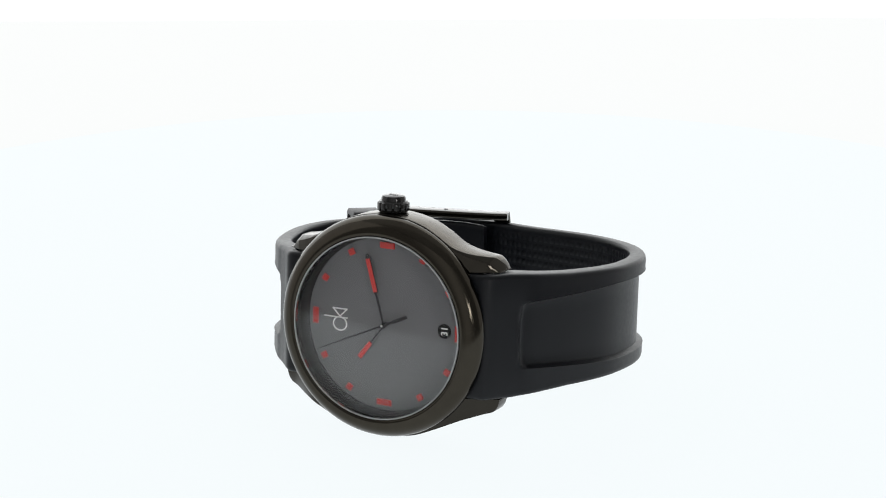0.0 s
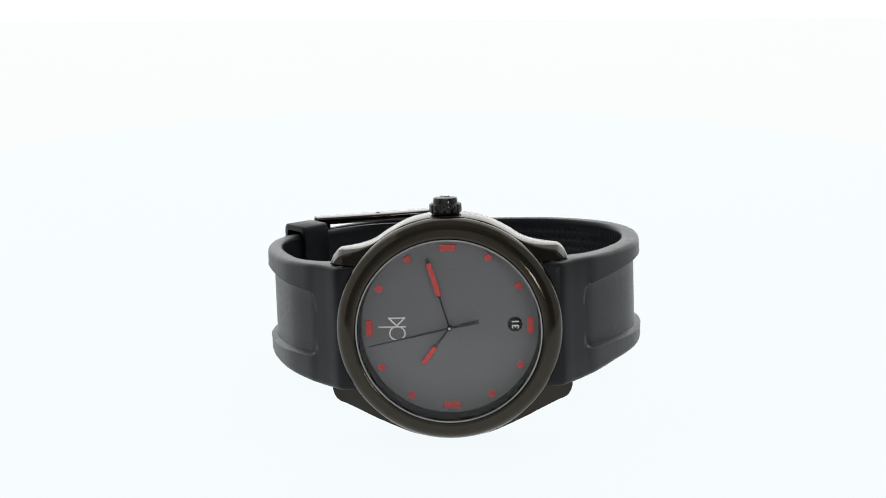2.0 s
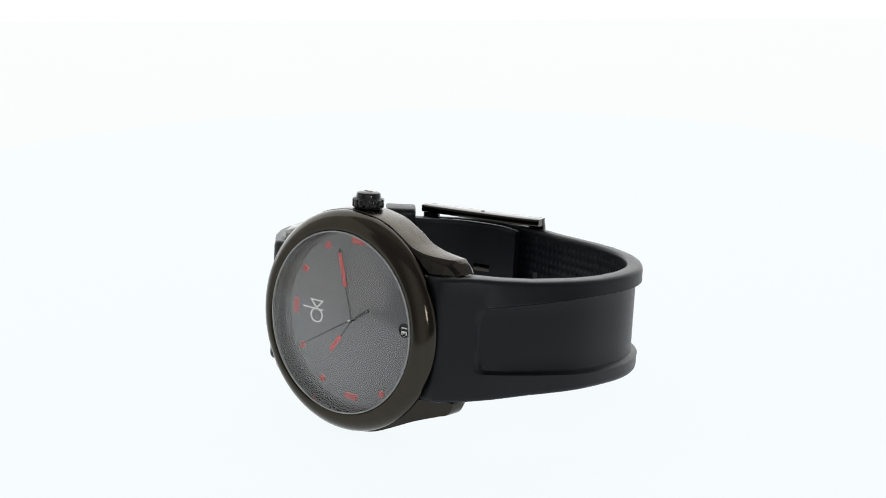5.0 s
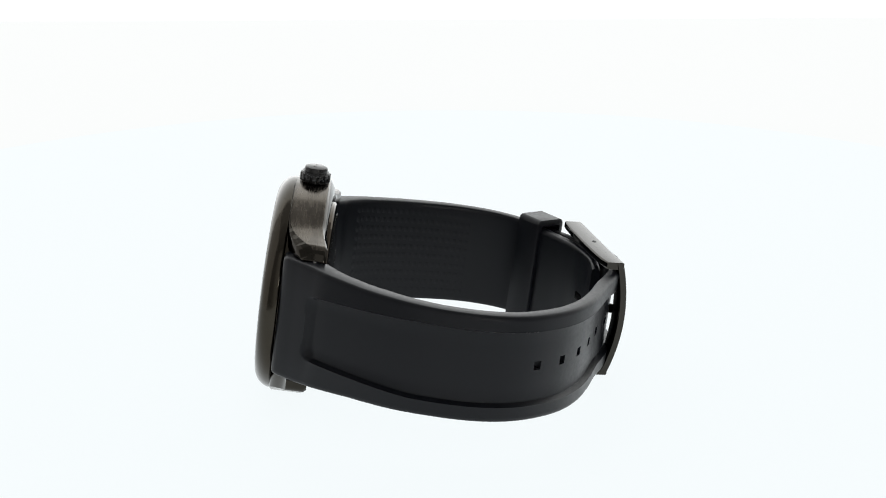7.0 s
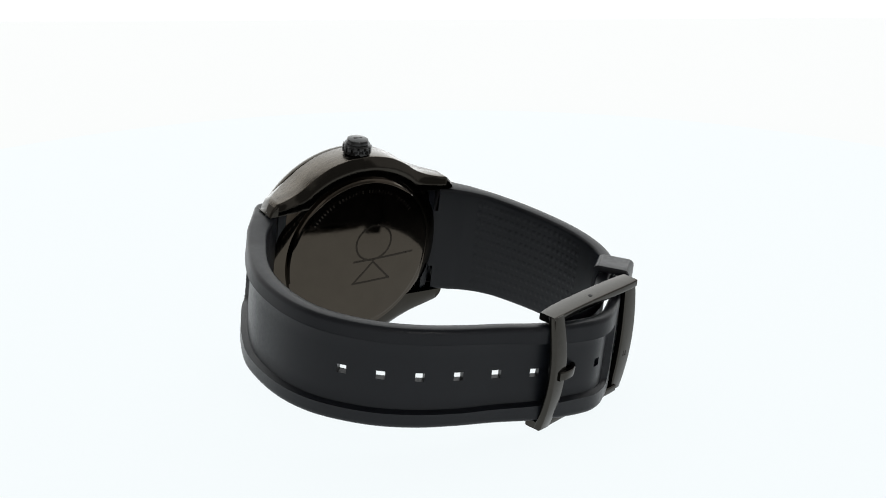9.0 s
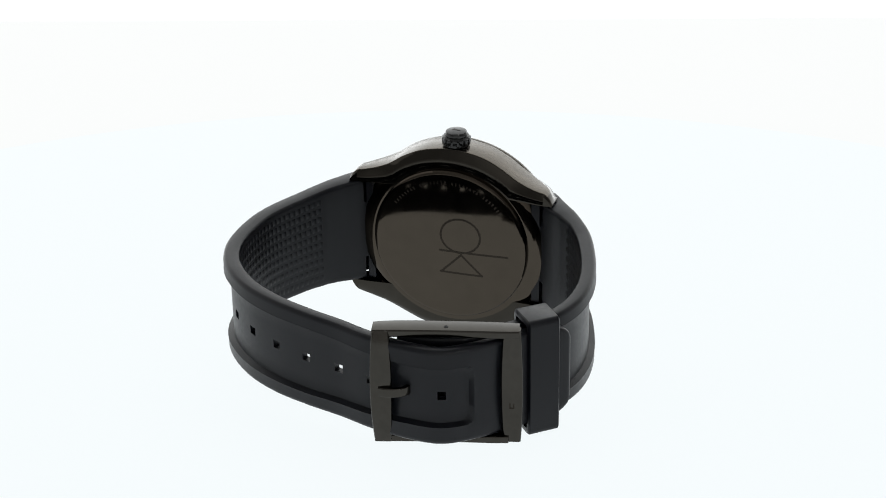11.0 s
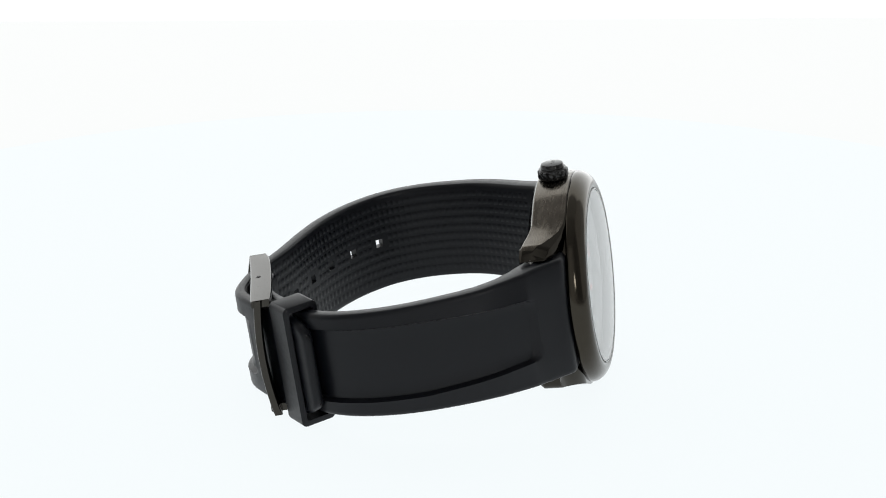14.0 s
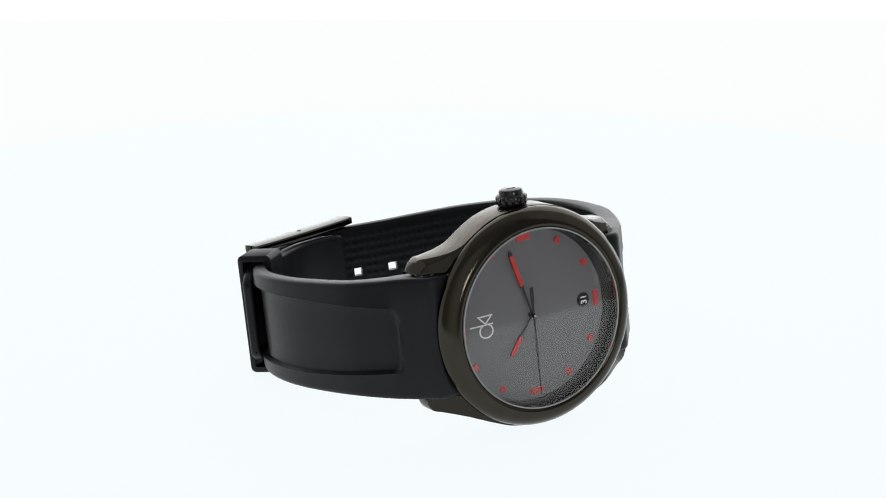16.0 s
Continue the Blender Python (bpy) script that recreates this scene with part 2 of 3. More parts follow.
def build_case(watch):
    # middle case: round drum with two flank bands that run out into the lugs
    drum = [(0, 0.2), (20.2, 0.2), (20.6, 0.6), (20.6, 4.9), (19.8, 5.7), (17.6, 6.3), (17.4, 6.3), (0, 6.3)]
    part("case_ring", lathe(drum, 128), M_BACK, watch, "polished dark ring round the case back")
    for side, outline in ((1, OUTLINE), (-1, UNDER)):
        half = [(x, z) for x, z in spline(outline, 14)[0]]
        rows = []
        for x, z in [(-x, z) for x, z in half[::-1]][:-1] + half:
            a = abs(x)
            back = 6.45 + 0.85 * smooth((a - 12) / 9) if side > 0 else 6.1 + 0.35 * smooth((a - 12) / 9)
            front = table(LUG_FRONT, a) if side > 0 else -1.1 + 3.6 * smooth((a - 14) / 9)
            inner = max(12.05, math.sqrt(max(0.0, 17.6 ** 2 - a * a)))
            slope = 0.3 + 1.3 * smooth((21 - a) / 12)
            edge = back - 0.35 - 0.55 * smooth((21.5 - a) / 9)
            # a polished nose slopes from the brushed top down to the strap
            base = front - 0.4 * (front + 1.15) if side > 0 else front
            nose = max(inner + 0.1, z - 0.2 - 0.45 * (front - base))
            sec = [(base, inner), (base, nose), (base + 0.05, nose + 0.06), (front + 0.06, z - 0.06), (front + 0.2, z),
                   (edge - 0.3, z), (edge - 0.1, z - 0.05), (edge, z - 0.2), (back, z - 0.2 - slope), (back, inner)]
            rows.append([(x, y, side * zz) for y, zz in sec])
        bm = loft(rows)
        bm.faces.ensure_lookup_table()
        for k, f in enumerate(bm.faces):
            top = k < 10 * (len(rows) - 1) and k % 10 in (4, 5)
            f.material_index = 0 if top and abs(f.calc_center_median().x) < 21.3 else 1
        flank = part("case_flank", bm, M_CASE, watch, "dark gunmetal case flank, brushed on top, with two curved polished lugs", sharp=52)
        flank.data.materials.append(M_POLISH)
    # case back: stepped polished lid with etched marks
    lid = [(r, dome(r)) for r in (0, 2, 4, 6, 8, 10, 12, 13.5, 15, 16.2)] + [(16.35, 7.34), (16.75, 7.2), (17.0, 6.9), (17.05, 6.2), (0, 6.2)]
    back = part("case_back", lathe(lid, 128), M_BACK, watch, "polished dark mirror-like case back", sharp=12)
    logo(back, (-5.6, -0.9), 3.0, -1, None, 0.012, M_ENGRAVE, "etched emblem of plain strokes")
    for k in range(34):
        if k % 9 == 8:
            continue
        a = radians(36 + 3.2 * k)
        m = Matrix.Translation((14.5 * math.cos(a), 7.56, 14.5 * math.sin(a))) @ Matrix.Rotation(-a, 4, "Y")
        part("etched_bar", block((-0.34, -0.02, -0.15), (0.34, 0.02, 0.15), m), M_ENGRAVE, back)
    # bezel: rounded polished ring
    ring = [(17.45, 0.0), (17.45, -4.1), (17.6, -4.32), (17.95, -4.46), (18.5, -4.46), (19.2, -4.24), (19.9, -3.82), (20.5, -3.25),
            (20.95, -2.6), (21.2, -1.95), (21.25, -1.4), (21.2, -1.1), (21.0, -0.9), (20.2, -0.85), (20.2, 0.1)]
    part("bezel", lathe(ring, 160, True), M_BEZEL, watch, "rounded polished dark bezel ring", sharp=60)


def logo(parent, at, scale, mirror, y, t, mat, label):
    """The emblem as plain strokes: a ring, a long bar and a triangle."""
    bm = bmesh.new()
    w = (0.13 if y is not None else 0.075) * scale

    def level(p, e):
        return (y if y is not None else dome(math.hypot(*p))) + e

    def stroke(a, b):
        a, b = Vector(a), Vector(b)
        d = (b - a).normalized() * w
        n = Vector((-d.y, d.x))
        ends = (a - d + n, a - d - n, b + d - n, b + d + n)
        steps = [(ends[0].lerp(ends[3], k / 8), ends[1].lerp(ends[2], k / 8)) for k in range(9)]
        loft([[(p.x, level(p, -t), p.y), (q.x, level(q, -t), q.y), (q.x, level(q, t), q.y), (p.x, level(p, t), p.y)] for p, q in steps], bm=bm)

    def put(x, z):
        return at[0] + x * scale, at[1] + mirror * z * scale
    stroke(put(-2.45, 0), put(2.45, 0))
    stroke(put(0.9, 0.2), put(-0.6, 1.7))
    stroke(put(0.9, 0.2), put(2.4, 1.7))
    stroke(put(-0.6, 1.7), put(2.4, 1.7))
    rows = []
    for a in range(0, 361, 15):
        c, sn = math.cos(radians(a)), math.sin(radians(a))
        lo, hi = (put(0.95 - (1.45 + e) * sn, -1.25 + (1.3 + e) * c) for e in (-w / scale, w / scale))
        rows.append([(lo[0], level(lo, -t), lo[1]), (hi[0], level(hi, -t), hi[1]), (hi[0], level(hi, t), hi[1]), (lo[0], level(lo, t), lo[1])])
    loft(rows, bm=bm)
    return part("emblem", bm, mat, parent, label)


def build_dial(watch):
    dial = part("dial", lathe([(0, 0.15), (17.44, 0.15), (17.44, 0.6), (0, 0.6)], 128), M_DIAL, watch, "charcoal grey matte dial")
    part("chapter_ring", lathe([(17.43, 0.14), (16.7, 0.14), (17.0, -1.4), (17.1, -2.7), (17.43, -2.7)], 128, True), M_DARK, dial,
         "dark inner ring under the glass")
    for h in range(12):
        x, z = clock(30 * h, 15.2)
        m = Matrix.Translation((x, 0, z)) @ Matrix.Rotation(radians(30 * h), 4, "Y")
        w, d = (1.55, 0.6) if h % 3 == 0 else (0.62, 0.62)
        part("hour_marker", block((-d, -0.2, -w), (d, 0.16, w), m, 0.08, 1), M_RED, dial, "red block hour marker")
    logo(dial, (-10.9, 0.15), 1.0, 1, 0.1, 0.06, M_WHITE, "white printed emblem of plain strokes")
    # date window with its figures
    win = part("date_window", lathe([(0, 0.08), (1.3, 0.08), (1.42, 0.15), (0, 0.15)], 40), M_DARK, dial, "round black date window",
               m=TO_WORLD @ Matrix.Translation((12.3, 0, 0.2)))
    font = bpy.data.curves.new("figures", "FONT")
    font.body, font.size, font.extrude, font.align_x, font.align_y = "31", 1.9, 0.03, "CENTER", "CENTER"
    font.resolution_u = 3
    font.offset = 0.03
    tmp = new("figures", font)
    me = bpy.data.meshes.new_from_object(tmp)
    bpy.data.objects.remove(tmp)
    me.transform(TO_WORLD @ Matrix.Translation((12.45, 0.02, 0.25)) @ Matrix(((0, -1, 0), (0, 0, -1), (1, 0, 0))).to_4x4())
    me.materials.append(M_WHITE)
    num = new("date_figures", me)
    num.parent = win
    tagged(num, label="white date figures 31")
    glass = part("crystal", lathe([(r, -4.45 - 0.95 * (1 - (r / 17.1) ** 2)) for r in (0, 1.5, 3, 4.5, 6, 7.5, 9, 10.5, 12, 13.5, 15, 16.2, 17.1)]
                 + [(17.3, -4.3), (17.42, -4.05), (17.42, -2.8)] + [(r, -2.8 - 0.95 * (1 - (r / 17.3) ** 2)) for r in (17.3, 15, 12, 9, 6, 3, 0)], 128),
                 M_GLASS, watch, "clear gently domed watch glass", sharp=15)
    glass.visible_shadow = False
    # added ring; its pale colour stands for the reflection along the glass edge
    part("glint_ring", lathe([(17.22, -4.46), (17.46, -4.48), (17.47, -4.0), (17.43, -4.0)], 128, True), M_EDGE_GLINT, watch,
         "thin pale ring painted as the glass edge's highlight")
    return dial


def build_hand(watch, name, deg, y, outline, red, label):
    """A flat black blade with a raised red inlay, along minus x before it is turned."""
    m = Matrix.Rotation(radians(deg), 4, "Y")
    bm = bmesh.new()
    loft([[(-r, y - 0.1, w) for r, w in outline], [(-r, y + 0.1, w) for r, w in outline]], bm=bm)
    hand = part(name, bm, M_HAND, watch, label, m=TO_WORLD @ m)
    if red:
        r0, r1, w = red
        part("inlay", block((-r1, y - 0.2, -w), (-r0, y - 0.08, w), None, 0.05, 1), M_RED, hand, "red inlay", m=TO_WORLD @ m)
    return hand


def blade(rows):
    return [(r, w) for r, w in rows] + [(r, -w) for r, w in rows[::-1]]


def build_pointers(watch):
    build_hand(watch, "hour_hand", 307, -0.55, blade([(-0.6, 0.16), (4.4, 0.16), (4.65, 0.46), (8.7, 0.48), (8.8, 0.4)]), (4.75, 8.65, 0.46),
               "charcoal hour hand with red inlay")
    build_hand(watch, "minute_hand", 73.8, -0.95, blade([(-0.6, 0.18), (6.1, 0.18), (6.35, 0.46), (13.0, 0.48), (13.9, 0.2)]), (6.45, 12.95, 0.46),
               "charcoal minute hand with red inlay")
    part("centre_cap", lathe([(0, -1.75), (0.36, -1.72), (0.45, -1.5), (0.45, 0.1), (0, 0.1)], 32), M_BLACK, watch)
    part("pin", lathe([(0, -1.9), (0.2, -1.86), (0.24, -1.7), (0, -1.7)], 24), M_STEEL, watch, "tiny bright steel pin")
    # seconds hand: in its own space, turned about the dial's centre
    bm = bmesh.new()
    for rows in ([(-2.2, 0.2), (0, 0.22), (9, 0.16), (15.6, 0.1)], [(-5.6, 0.34), (-2.4, 0.34), (-2.0, 0.13)]):
        o = blade(rows)
        loft([[(-r, -1.4, w) for r, w in o], [(-r, -1.25, w) for r, w in o]], bm=bm)
    return part("second_hand", bm, M_HAND, watch, "thin black seconds hand with a counterweight", m=Matrix.Scale(MM, 4))


def build_crown(watch):
    at = Matrix.Translation((-0.2, CROWN_Y, 0)) @ Matrix.Rotation(radians(90), 4, "X")   # lathe y becomes the crown's z
    stem = part("crown", lathe([(0, 20.2), (2.0, 20.2), (2.0, 21.3), (2.7, 21.4), (2.85, 21.6), (2.85, 23.2), (2.6, 23.45), (0, 23.45)], 64),
                M_BLACK, watch, "black fluted winding crown", m=TO_WORLD @ at)
    bm = bmesh.new()
    for k in range(14):
        m = at @ Matrix.Rotation(2 * math.pi * k / 14, 4, "Y")
        add_block(bm, (2.5, 21.55, -0.46), (3.02, 23.2, 0.46), m, 0.2, 2)
    part("flutes", bm, M_BLACK, stem)
    cap = part("cap", lathe([(0, 24.55), (1.7, 24.5), (2.15, 24.35), (2.3, 24.0), (2.3, 23.3), (0, 23.3)], 48), M_BLACK, stem,
               m=TO_WORLD @ at)
    bm = bmesh.new()
    add_block(bm, (-0.9, 24.5, -0.12), (0.9, 24.6, 0.12), at)
    add_block(bm, (-0.12, 24.5, 0.3), (0.7, 24.6, 0.5), at)
    part("emblem", bm, M_ENGRAVE, cap)


# outer face of the strap in the watch's x, y plane
LONG = [(17.6, -0.8), (19.3, -0.8), (20.6, -0.75), (21.5, -0.3), (22.5, 0.85), (23.5, 2.2), (25.6, 4.9), (28.3, 8.5), (32.9, 16.7), (35.9, 24.0), (37.0, 31.0), (36.7, 38.2), (34.7, 44.6), (31.0, 50.0), (25.3, 55.0),
        (18.4, 58.6), (11.0, 61.0), (3.7, 62.8), (-3.5, 65.0), (-11.0, 66.3), (-18.5, 65.9), (-25.0, 61.3), (-31.6, 54.2), (-35.6, 50.3),
        (-38.3, 47.1)]
SHORT = [(-17.6, -0.8), (-19.3, -0.8), (-20.6, -0.75), (-21.5, -0.3), (-22.5, 0.8), (-23.5, 2.0), (-25.6, 4.3), (-28.3, 7.2), (-32.8, 14.0), (-36.4, 23.5), (-38.1, 31.5), (-38.1, 38.8), (-36.6, 44.6), (-34.2, 48.4),
         (-30.0, 52.0), (-25.0, 56.6), (-20.0, 60.0), (-14.0, 61.6), (-8.5, 61.9)]


def strap_mesh(path, wide, thick, recess, holes=(), tip=0.0):
    """A rubber strap swept along its path: raised rims, a sunk panel, notched root and square holes."""
    pts, run = spline(path)
    total = run[-1]
    side = 1 if path[0][0] > 0 else -1

    def at(s):
        x, y = np.interp(s, run, pts[:, 0]), np.interp(s, run, pts[:, 1])
        e = 0.4
        d = np.array([np.interp(min(total, s + e), run, pts[:, 0]) - np.interp(max(0, s - e), run, pts[:, 0]),
                      np.interp(min(total, s + e), run, pts[:, 1]) - np.interp(max(0, s - e), run, pts[:, 1])])
        d /= np.linalg.norm(d)
        n = np.array([d[1], -d[0]]) * side
        return np.array([x, y]), n

    hs, hz = 0.92, 0.86
    cuts = [c for h in holes for c in (h - hs, h + hs)]
    rows = [s for s in np.linspace(0, total, int(total / 0.55)) if all(abs(s - c) > 0.2 for c in cuts)] + cuts
    rows = sorted(rows + ([total - tip * k for k in (0.02, 0.06, 0.12)] if tip else []))
    bm = bmesh.new()
    grid = []
    for s in rows:
        p, n = at(s)
        w = table(wide, s)
        if tip and s > total - tip:
            q = (s - (total - tip)) / tip
            w *= 1 - 0.36 * (1 - math.sqrt(max(0.0, 1 - q ** 2.0)))
        r = min(table(recess["half"], s), w - 2.0)
        mid = table(recess["mid"], s)
        up = [0.0, min(hz, 0.2 * r), min(2.2, 0.45 * r), min(4.0, 0.7 * r), r - 0.45, r - 0.2, r + 0.04, r + 0.28, r + 0.5, w - 1.0, w - 0.45, w - 0.12, w]
        zs = [-z for z in up[:0:-1]] + up[1:]
        outer, inner = [], []
        for z in zs:
            a = abs(z)
            drop = 0.0
            if a > w - 1.0:
                q = (a - (w - 1.0)) / 1.0
                drop = 0.75 * (1 - math.sqrt(max(0.0, 1 - q * q)))
            # distance into the sunk panel, with rounded corners
            c = 1.6
            dx = max(recess["from"] + c - s, s - (recess["to"] - c), 0.0)
            dz = max(a - (r - c), 0.0)
            inside = c - math.hypot(dx, dz)
            sink = recess["depth"] * smooth((inside + 0.28) / 0.56)
            sink -= 0.1 * max(0.0, 1 - abs(inside + 0.22) / 0.2)
            th = table(thick, s)
            if 2.0 < s < 7.6 and a > 8.4:
                th = min(th, 2.3)
            ease = 0.5 * (1 - math.sqrt(max(0.0, 1 - max(0.0, a - (w - 0.7)) ** 2 / 0.49)))
            end = 1.0
            if tip and s > total - 1.0:
                end = 0.3 + 0.7 * math.sqrt(max(0.0, 1 - (1 - (total - s)) ** 2))
            o = p - n * (drop + sink + (1 - end) * th * 0.45)
            i = p - n * (th - ease - (1 - end) * th * 0.45)
            outer.append(bm.verts.new((o[0], o[1], z + mid)))
            inner.append(bm.verts.new((i[0], i[1], z + mid)))
        grid.append((outer, inner))
    cols = len(grid[0][0])
    centre = cols // 2 - 1
    for (s0, (o0, i0)), (s1, (o1, i1)) in zip(zip(rows, grid), zip(rows[1:], grid[1:])):
        hole = any(s0 >= h - hs - 1e-6 and s1 <= h + hs + 1e-6 for h in holes)
        for k in range(cols - 1):
            if hole and k == centre:
                bm.faces.new((o0[k], o1[k], i1[k], i0[k]))
                bm.faces.new((o0[k + 1], i0[k + 1], i1[k + 1], o1[k + 1]))
                continue
            bm.faces.new((o0[k], o0[k + 1], o1[k + 1], o1[k]))
            bm.faces.new((i0[k], i1[k], i1[k + 1], i0[k + 1]))
        bm.faces.new((o0[0], o1[0], i1[0], i0[0]))
        bm.faces.new((o0[-1], i0[-1], i1[-1], o1[-1]))
    for s, (o, i) in zip(rows, grid):
        if s in (rows[0], rows[-1]):
            for k in range(cols - 1):
                bm.faces.new((o[k], o[k + 1], i[k + 1], i[k]))
        for h in holes:
            if abs(s - (h - hs)) < 1e-9 or abs(s - (h + hs)) < 1e-9:
                bm.faces.new((o[centre], o[centre + 1], i[centre + 1], i[centre]))
    # raised studs on the wrist side
    studs = bmesh.new()
    s = recess["studs"][0]
    while s < recess["studs"][1]:
        p, n = at(s)
        t = np.array([-n[1], n[0]])
        th = table(thick, s)
        w = table(wide, s) - 2.2
        count = 10
        for k in range(count):
            z = -w + 2 * w * k / (count - 1) + table(recess["mid"], s)
            if any(abs(s - h) < 1.7 for h in holes) and abs(z) < 1.9:
                continue
            base = p - n * (th - 0.05)
            top = p - n * (th + recess["stud"])
            lo = [studs.verts.new((base[0] + t[0] * a, base[1] + t[1] * a, z + b)) for a, b in ((-.68, -.8), (.68, -.8), (.68, .8), (-.68, .8))]
            hi = [studs.verts.new((top[0] + t[0] * a, top[1] + t[1] * a, z + b)) for a, b in ((-.3, -.36), (.3, -.36), (.3, .36), (-.3, .36))]
            for a in range(4):
                studs.faces.new((lo[a], lo[(a + 1) % 4], hi[(a + 1) % 4], hi[a]))
            studs.faces.new(hi)
        s += 1.45
    return bm, studs


def nearest_run(path, x, y):
    pts, run = spline(path)
    return float(run[np.argmin(np.hypot(pts[:, 0] - x, pts[:, 1] - y))])


def build_straps(watch):
    first = nearest_run(LONG, 30.9, 49.5)
    holes = [first + 7.7 * k for k in range(8)]
    pts, run = spline(LONG)
    bm, studs = strap_mesh(
        LONG, [(0, 11.9), (9, 11.8), (22, 10.9), (38, 10.5), (75, 10.4), (95, 10.1), (200, 10.1)],
        [(0, 6.5), (7.5, 5.2), (17, 4.1), (35, 3.7), (58, 3.2), (75, 2.8), (98, 2.6), (118, 2.4), (134, 2.2)],
        {"half": [(0, 5.9), (11.0, 6.0), (34, 7.2), (84, 7.0), (107, 6.0), (200, 6.0)], "from": 11.0, "mid": [(0, 0), (18, 0.1), (35, 0.2), (first, 0.08), (holes[2], -0.26), (holes[4], -0.58), (holes[7], -1.0)], "to": holes[7] + 6.0, "depth": 1.2,
         "studs": (19, holes[5] + 6), "stud": 0.09}, holes, tip=7.0)
    long = part("long_strap", bm, M_RUBBER, watch, "matte black rubber strap end with square holes", sharp=50)
    tagged(part("studs", studs, M_RUBBER, long, "fine waffle grid of rubber studs"), kind="stuff")
    _, run = spline(SHORT)
    bm, studs = strap_mesh(
        SHORT, [(0, 11.9), (9, 11.8), (22, 11.1), (38, 10.75), (58, 10.3), (70, 9.9), (84, 9.7), (88, 9.4), (91, 8.0)],
        [(0, 6.5), (8.5, 5.0), (17.5, 3.4), (44, 2.9), (76, 2.5), (91, 1.6)],
        {"half": [(0, 5.9), (11.0, 6.0), (34, 7.2), (84, 7.2)], "from": 11.0, "mid": [(0, 0), (18, -0.2), (35, -0.45), (60, -0.6), (90, -0.6)], "to": run[-1] - 6, "depth": 1.2, "studs": (16.5, 45), "stud": 0.04})
    short = part("short_strap", bm, M_RUBBER, watch, "matte black rubber strap end carrying keeper and buckle", sharp=50)
    tagged(part("studs", studs, M_RUBBER, short, "fine waffle grid of rubber studs"), kind="stuff")
    for sx in (1, -1):
        bm = bmesh.new()
        for r, lo, hi in ((0.45, -12.4, 12.4), (0.75, 8.6, 10.6), (0.75, -10.6, -8.6)):
            bmesh.ops.create_cone(bm, cap_ends=True, segments=20, radius1=r, radius2=r, depth=hi - lo,
                                  matrix=Matrix.Translation((sx * 21.9, 5.2, (lo + hi) / 2)))
        part("spring_bar", bm, M_STEEL, watch, "bright steel spring bar")


def build_keeper(watch):
    """Rubber loop round strap and tail."""
    a, b = Vector((-32.3, 54.9)), Vector((-36.6, 51.1))
    t = (b - a).normalized()
    n = Vector((t.y, -t.x))          # outwards
    if n.y < 0:
        n = -n
    depth, zc = 7.3, -0.85
    bm = bmesh.new()
    rings = []
    for along, grow in ((0, -0.25), (0.25, 0), (6.1, 0), (6.35, -0.25)):
        c = a + t * along - n * depth / 2
        out = rounded(depth + 2 * grow, 24.6 + 2 * grow, 1.1)
        rings.append([(c.x + n.x * u, c.y + n.y * u, zc + v) for u, v in out])
    for along, grow in ((6.35, -0.1), (0, -0.1)):
        c = a + t * along - n * depth / 2
        out = rounded(depth - 2.2, 24.6 - 2.4, 0.5)
        rings.append([(c.x + n.x * u, c.y + n.y * u, zc + v) for u, v in out])
    rings.append(rings[0])
    rows = [[bm.verts.new(p) for p in r] for r in rings[:-1]]
    rows.append(rows[0])
    k = len(rows[0])
    for r0, r1 in zip(rows, rows[1:]):
        for j in range(k):
            bm.faces.new((r0[j], r0[(j + 1) % k], r1[(j + 1) % k], r1[j]))
    part("keeper", bm, M_RUBBER, watch, "matte black rubber strap keeper loop", sharp=45)


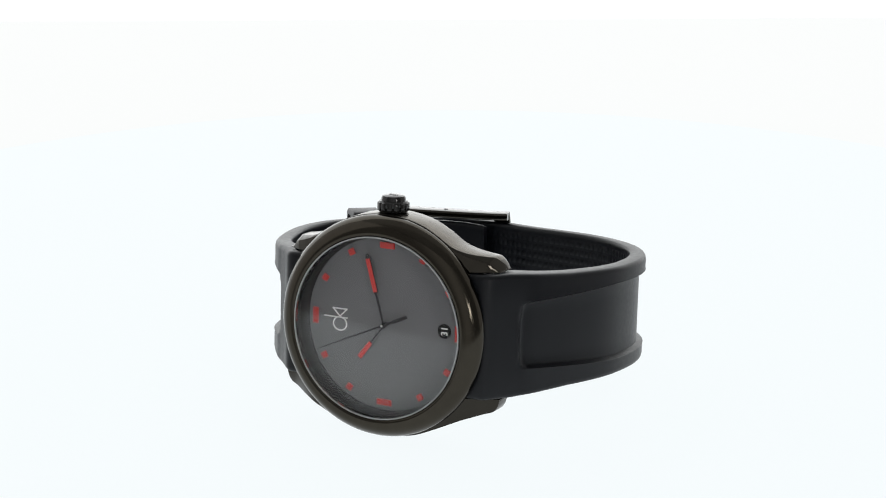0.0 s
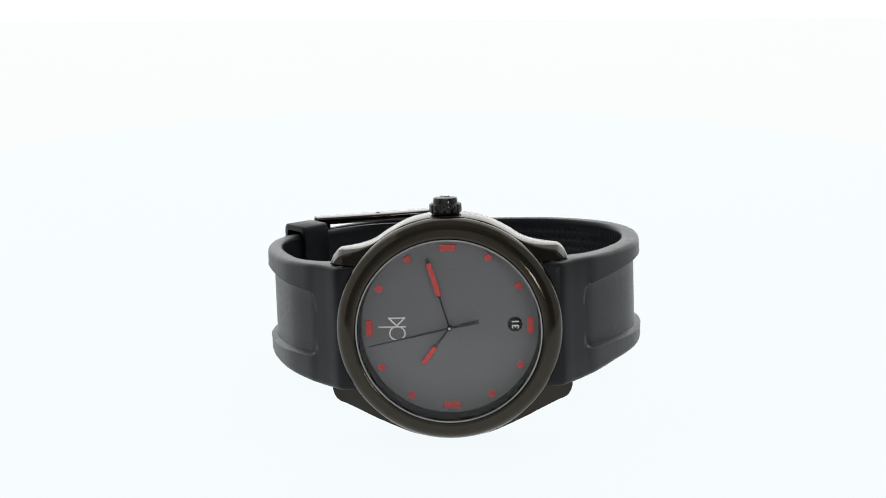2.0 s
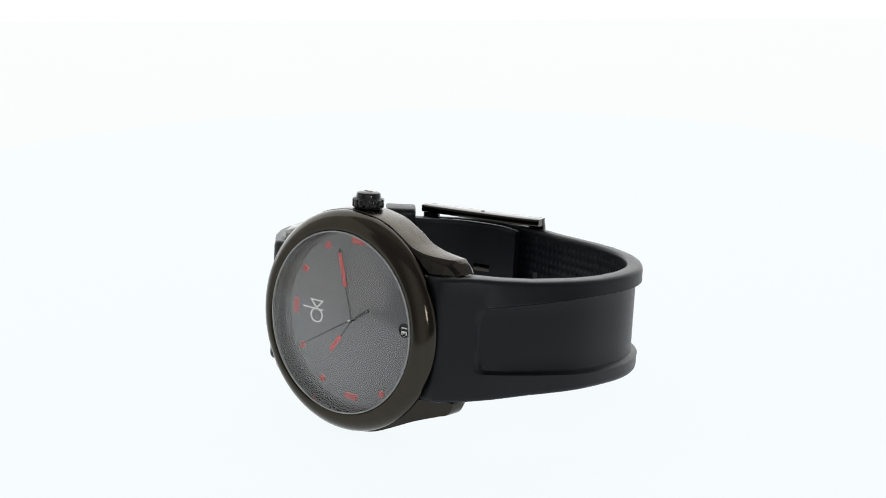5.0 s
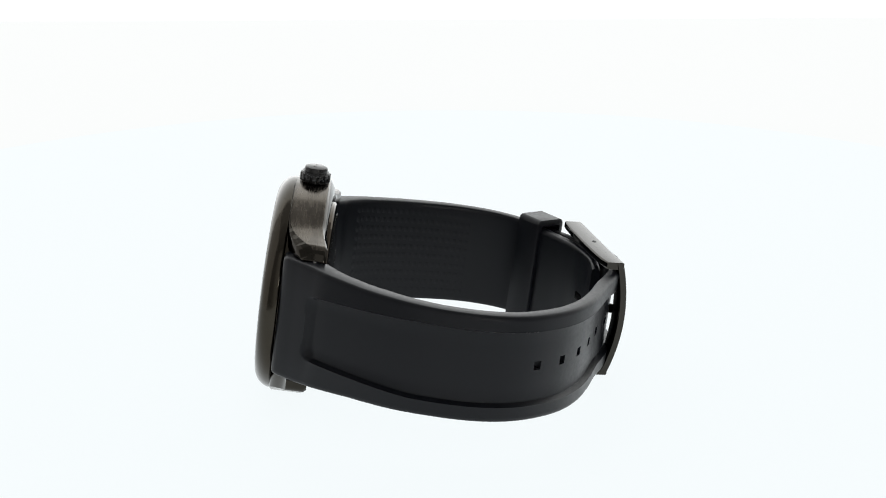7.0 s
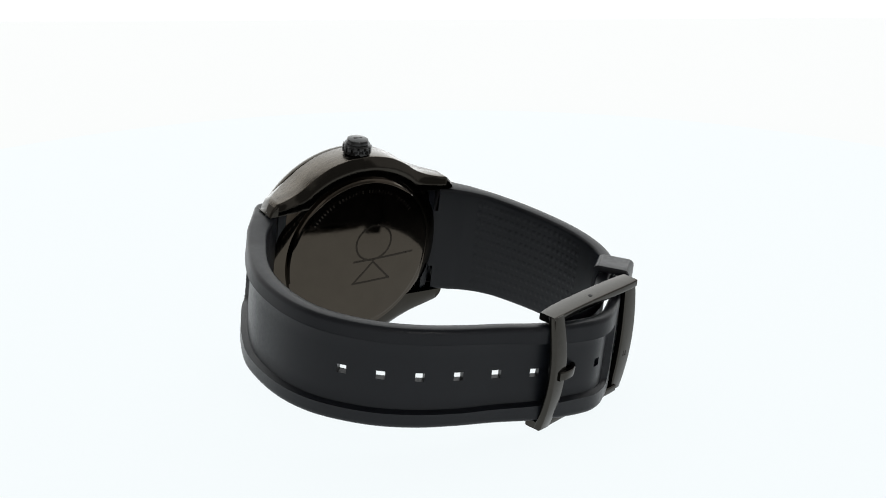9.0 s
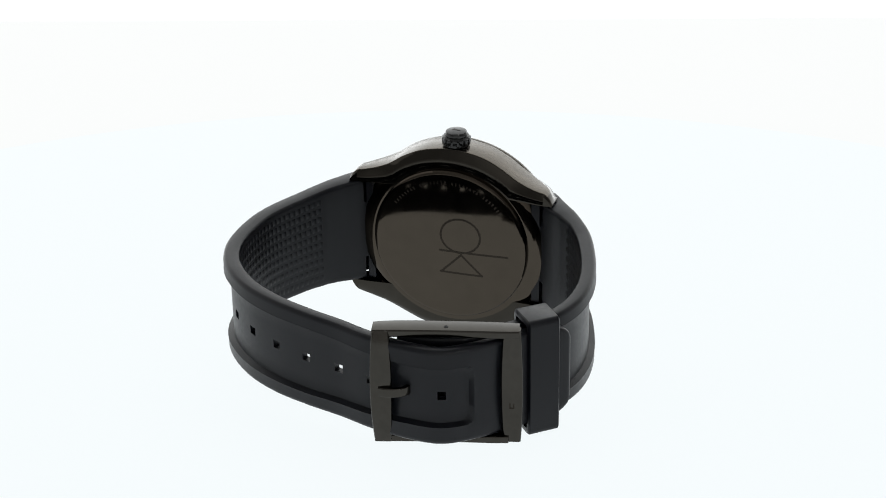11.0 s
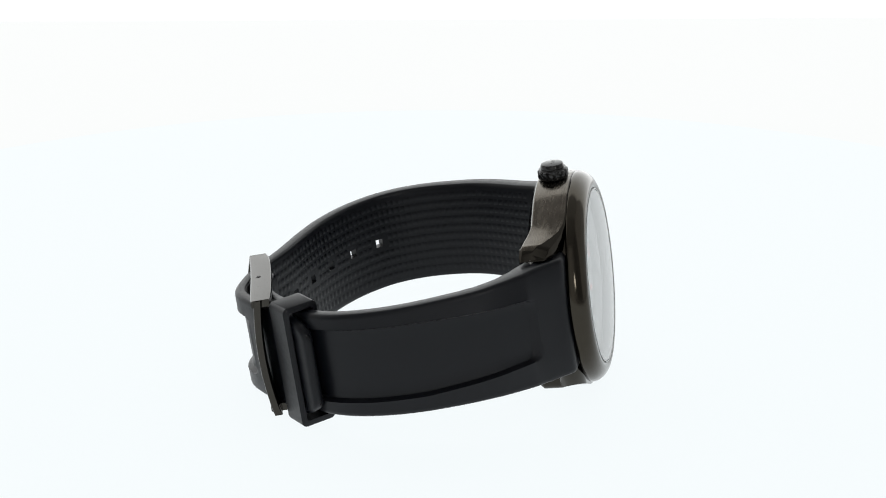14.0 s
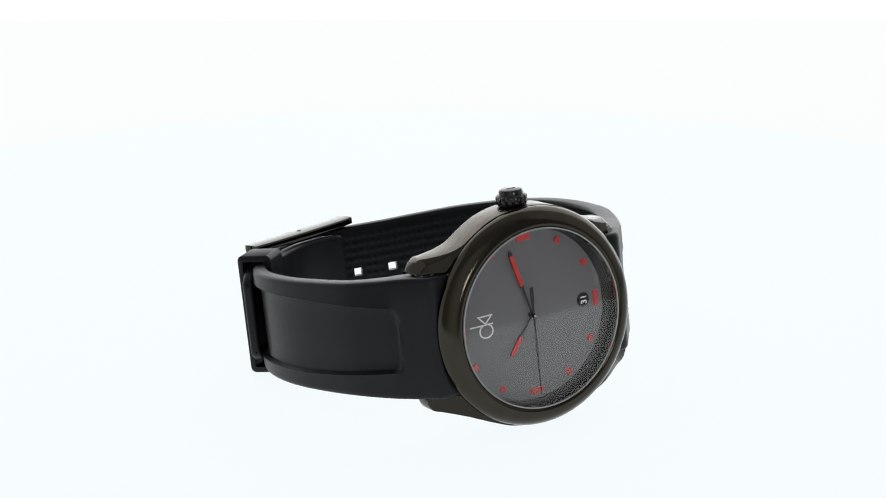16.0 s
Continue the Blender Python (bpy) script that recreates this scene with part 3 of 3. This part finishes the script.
def build_buckle(watch):
    p0, p1 = Vector((-4.6, 64.0)), Vector((-30.7, 56.8))
    d = (p1 - p0).normalized()
    n = Vector((d.y, -d.x))
    if n.y < 0:
        n = -n
    length = (p1 - p0).length

    def put(u, k, z):
        q = p0 + d * u + n * k
        return q.x, q.y, z
    bm = bmesh.new()
    # rails above and below the strap
    for zc in (10.75, -11.95):
        rows = []
        for i in range(15):
            u = (length + (0.25 if zc > 0 else -1.8)) * i / 14
            taper = 1 - 0.14 * abs(2 * i / 14 - 1) ** 6
            bow = 0.5 * (1 - (2 * i / 14 - 1) ** 2)
            rows.append([put(u, kk * taper + 0.1 + (1.9 if i < 7 else -0.4) * (1 - taper) - bow * 0.6, zc + zz) for kk, zz in rounded(4.2, 1.5, 0.35, 3)])
        loft(rows, bm=bm)
    # bowed bars at both ends
    for u in (1.55, length - 1.1):
        rows = []
        for i in range(21):
            z = -12.62 + 24.0 * i / 20
            q = 1 - ((z + 0.6) / 12.1) ** 2
            k = 1.25 + 2.0 * q if u < 5 else 0.45 + 1.1 * q
            rows.append([put(u + uu * (0.92 + 0.25 * q), k + kk, z) for uu, kk in rounded(3.5, 1.6, 0.4, 3)])
        loft(rows, bm=bm)
    frame_part = part("buckle_frame", bm, M_BUCKLE, watch, "satin gunmetal pin buckle frame", sharp=40)
    pin_hole = lathe([(0, -0.02), (0.42, -0.02), (0.42, 0.05), (0, 0.05)], 20)
    part("rail_hole", pin_hole, M_DARK, frame_part,
         m=TO_WORLD @ Matrix.Translation((-17.9, 60.6, 11.52)) @ Matrix.Rotation(radians(90), 4, "X"))
    bm = bmesh.new()
    for u0, u1, z0, z1 in ((-0.9, 0.9, -3.1, -2.85), (-0.5, -0.25, -4.6, -3.4), (0.2, 0.45, -4.6, -3.6), (-0.5, 0.45, -4.7, -4.5)):
        corners = ((u0, z0), (u1, z0), (u1, z1), (u0, z1))
        loft([[put(length - 1.1 + a, 2.0, b) for a, b in corners], [put(length - 1.1 + a, 2.3, b) for a, b in corners]], bm=bm)
    part("emblem", bm, M_ENGRAVE, frame_part)
    line = [(24.0, -1.6), (14.0, -1.5), (8.4, -0.9), (6.9, 2.6), (5.4, 4.1), (3.0, 4.45), (1.2, 4.0)]
    pts, _ = spline(line, 5)
    rows = []
    for i, (u, k) in enumerate(pts):
        j0, j1 = pts[max(0, i - 1)], pts[min(len(pts) - 1, i + 1)]
        t = (j1 - j0) / np.linalg.norm(j1 - j0)
        rows.append([put(u - t[1] * b, k + t[0] * b, -0.4 + a) for a, b in rounded(1.9, 0.9, 0.25, 3)])
    part("tongue", loft(rows), M_BUCKLE, frame_part, "gunmetal buckle tongue", sharp=40)


def build_watch():
    watch = tagged(new("wristwatch"), label="black rubber-strap wristwatch with charcoal dial, lying on its side",
                   category="wristwatch")
    build_case(watch)
    build_dial(watch)
    second = build_pointers(watch)
    build_crown(watch)
    build_straps(watch)
    build_keeper(watch)
    build_buckle(watch)
    return watch, second


build_tent()
build_key_lamp()
disc = build_turntable()
watch, second = build_watch()


# ------------------------------------------------------------------ movement
# the turntable's angle in degrees
TURN = [(0, -28.3), (0.5, -20.35), (1, -13.4), (1.5, -8.35), (2, -4.15), (2.17, -3), (2.5, -5.45), (3, -10.05), (3.5, -15.75),
        (4, -23.35), (4.5, -31.7), (5, -41.3), (5.5, -52.4), (6, -65.3), (6.5, -78.5), (7, -92.5), (7.5, -105.9), (8, -119.7),
        (8.5, -133.1), (9, -146.9), (9.5, -160.4), (10, -173.9), (10.5, -187.3), (11, -200.8), (11.5, -214.2), (12, -227.8), (12.5, -241.2),
        (13, -254.8), (13.5, -268.6), (14, -282), (14.5, -295), (15, -308), (15.5, -319.8), (16, -330.8)]


def motions():
    rows = [(t, pose(0, 0, 0, 0, 0, a)) for t, a in TURN]
    walk(watch, rows)
    walk(disc, rows)
    # the seconds hand steps six degrees at a time
    steps = [(0.64, 24, 18), (1.74, 18, 12)] + [(2.6 + 1.1 * k, 12 + 6 * k, 18 + 6 * k) for k in range(13)]
    hand = [(0.0, 24)]
    for t, a, b in steps:
        hand += [(t - 0.04, a), (t + 0.04, b)]
    hand.append((16.0, 90))
    walk(second, [(t, SEAT @ pose(0, 0, 0, 0, -a, 0)) for t, a in hand])


motions()
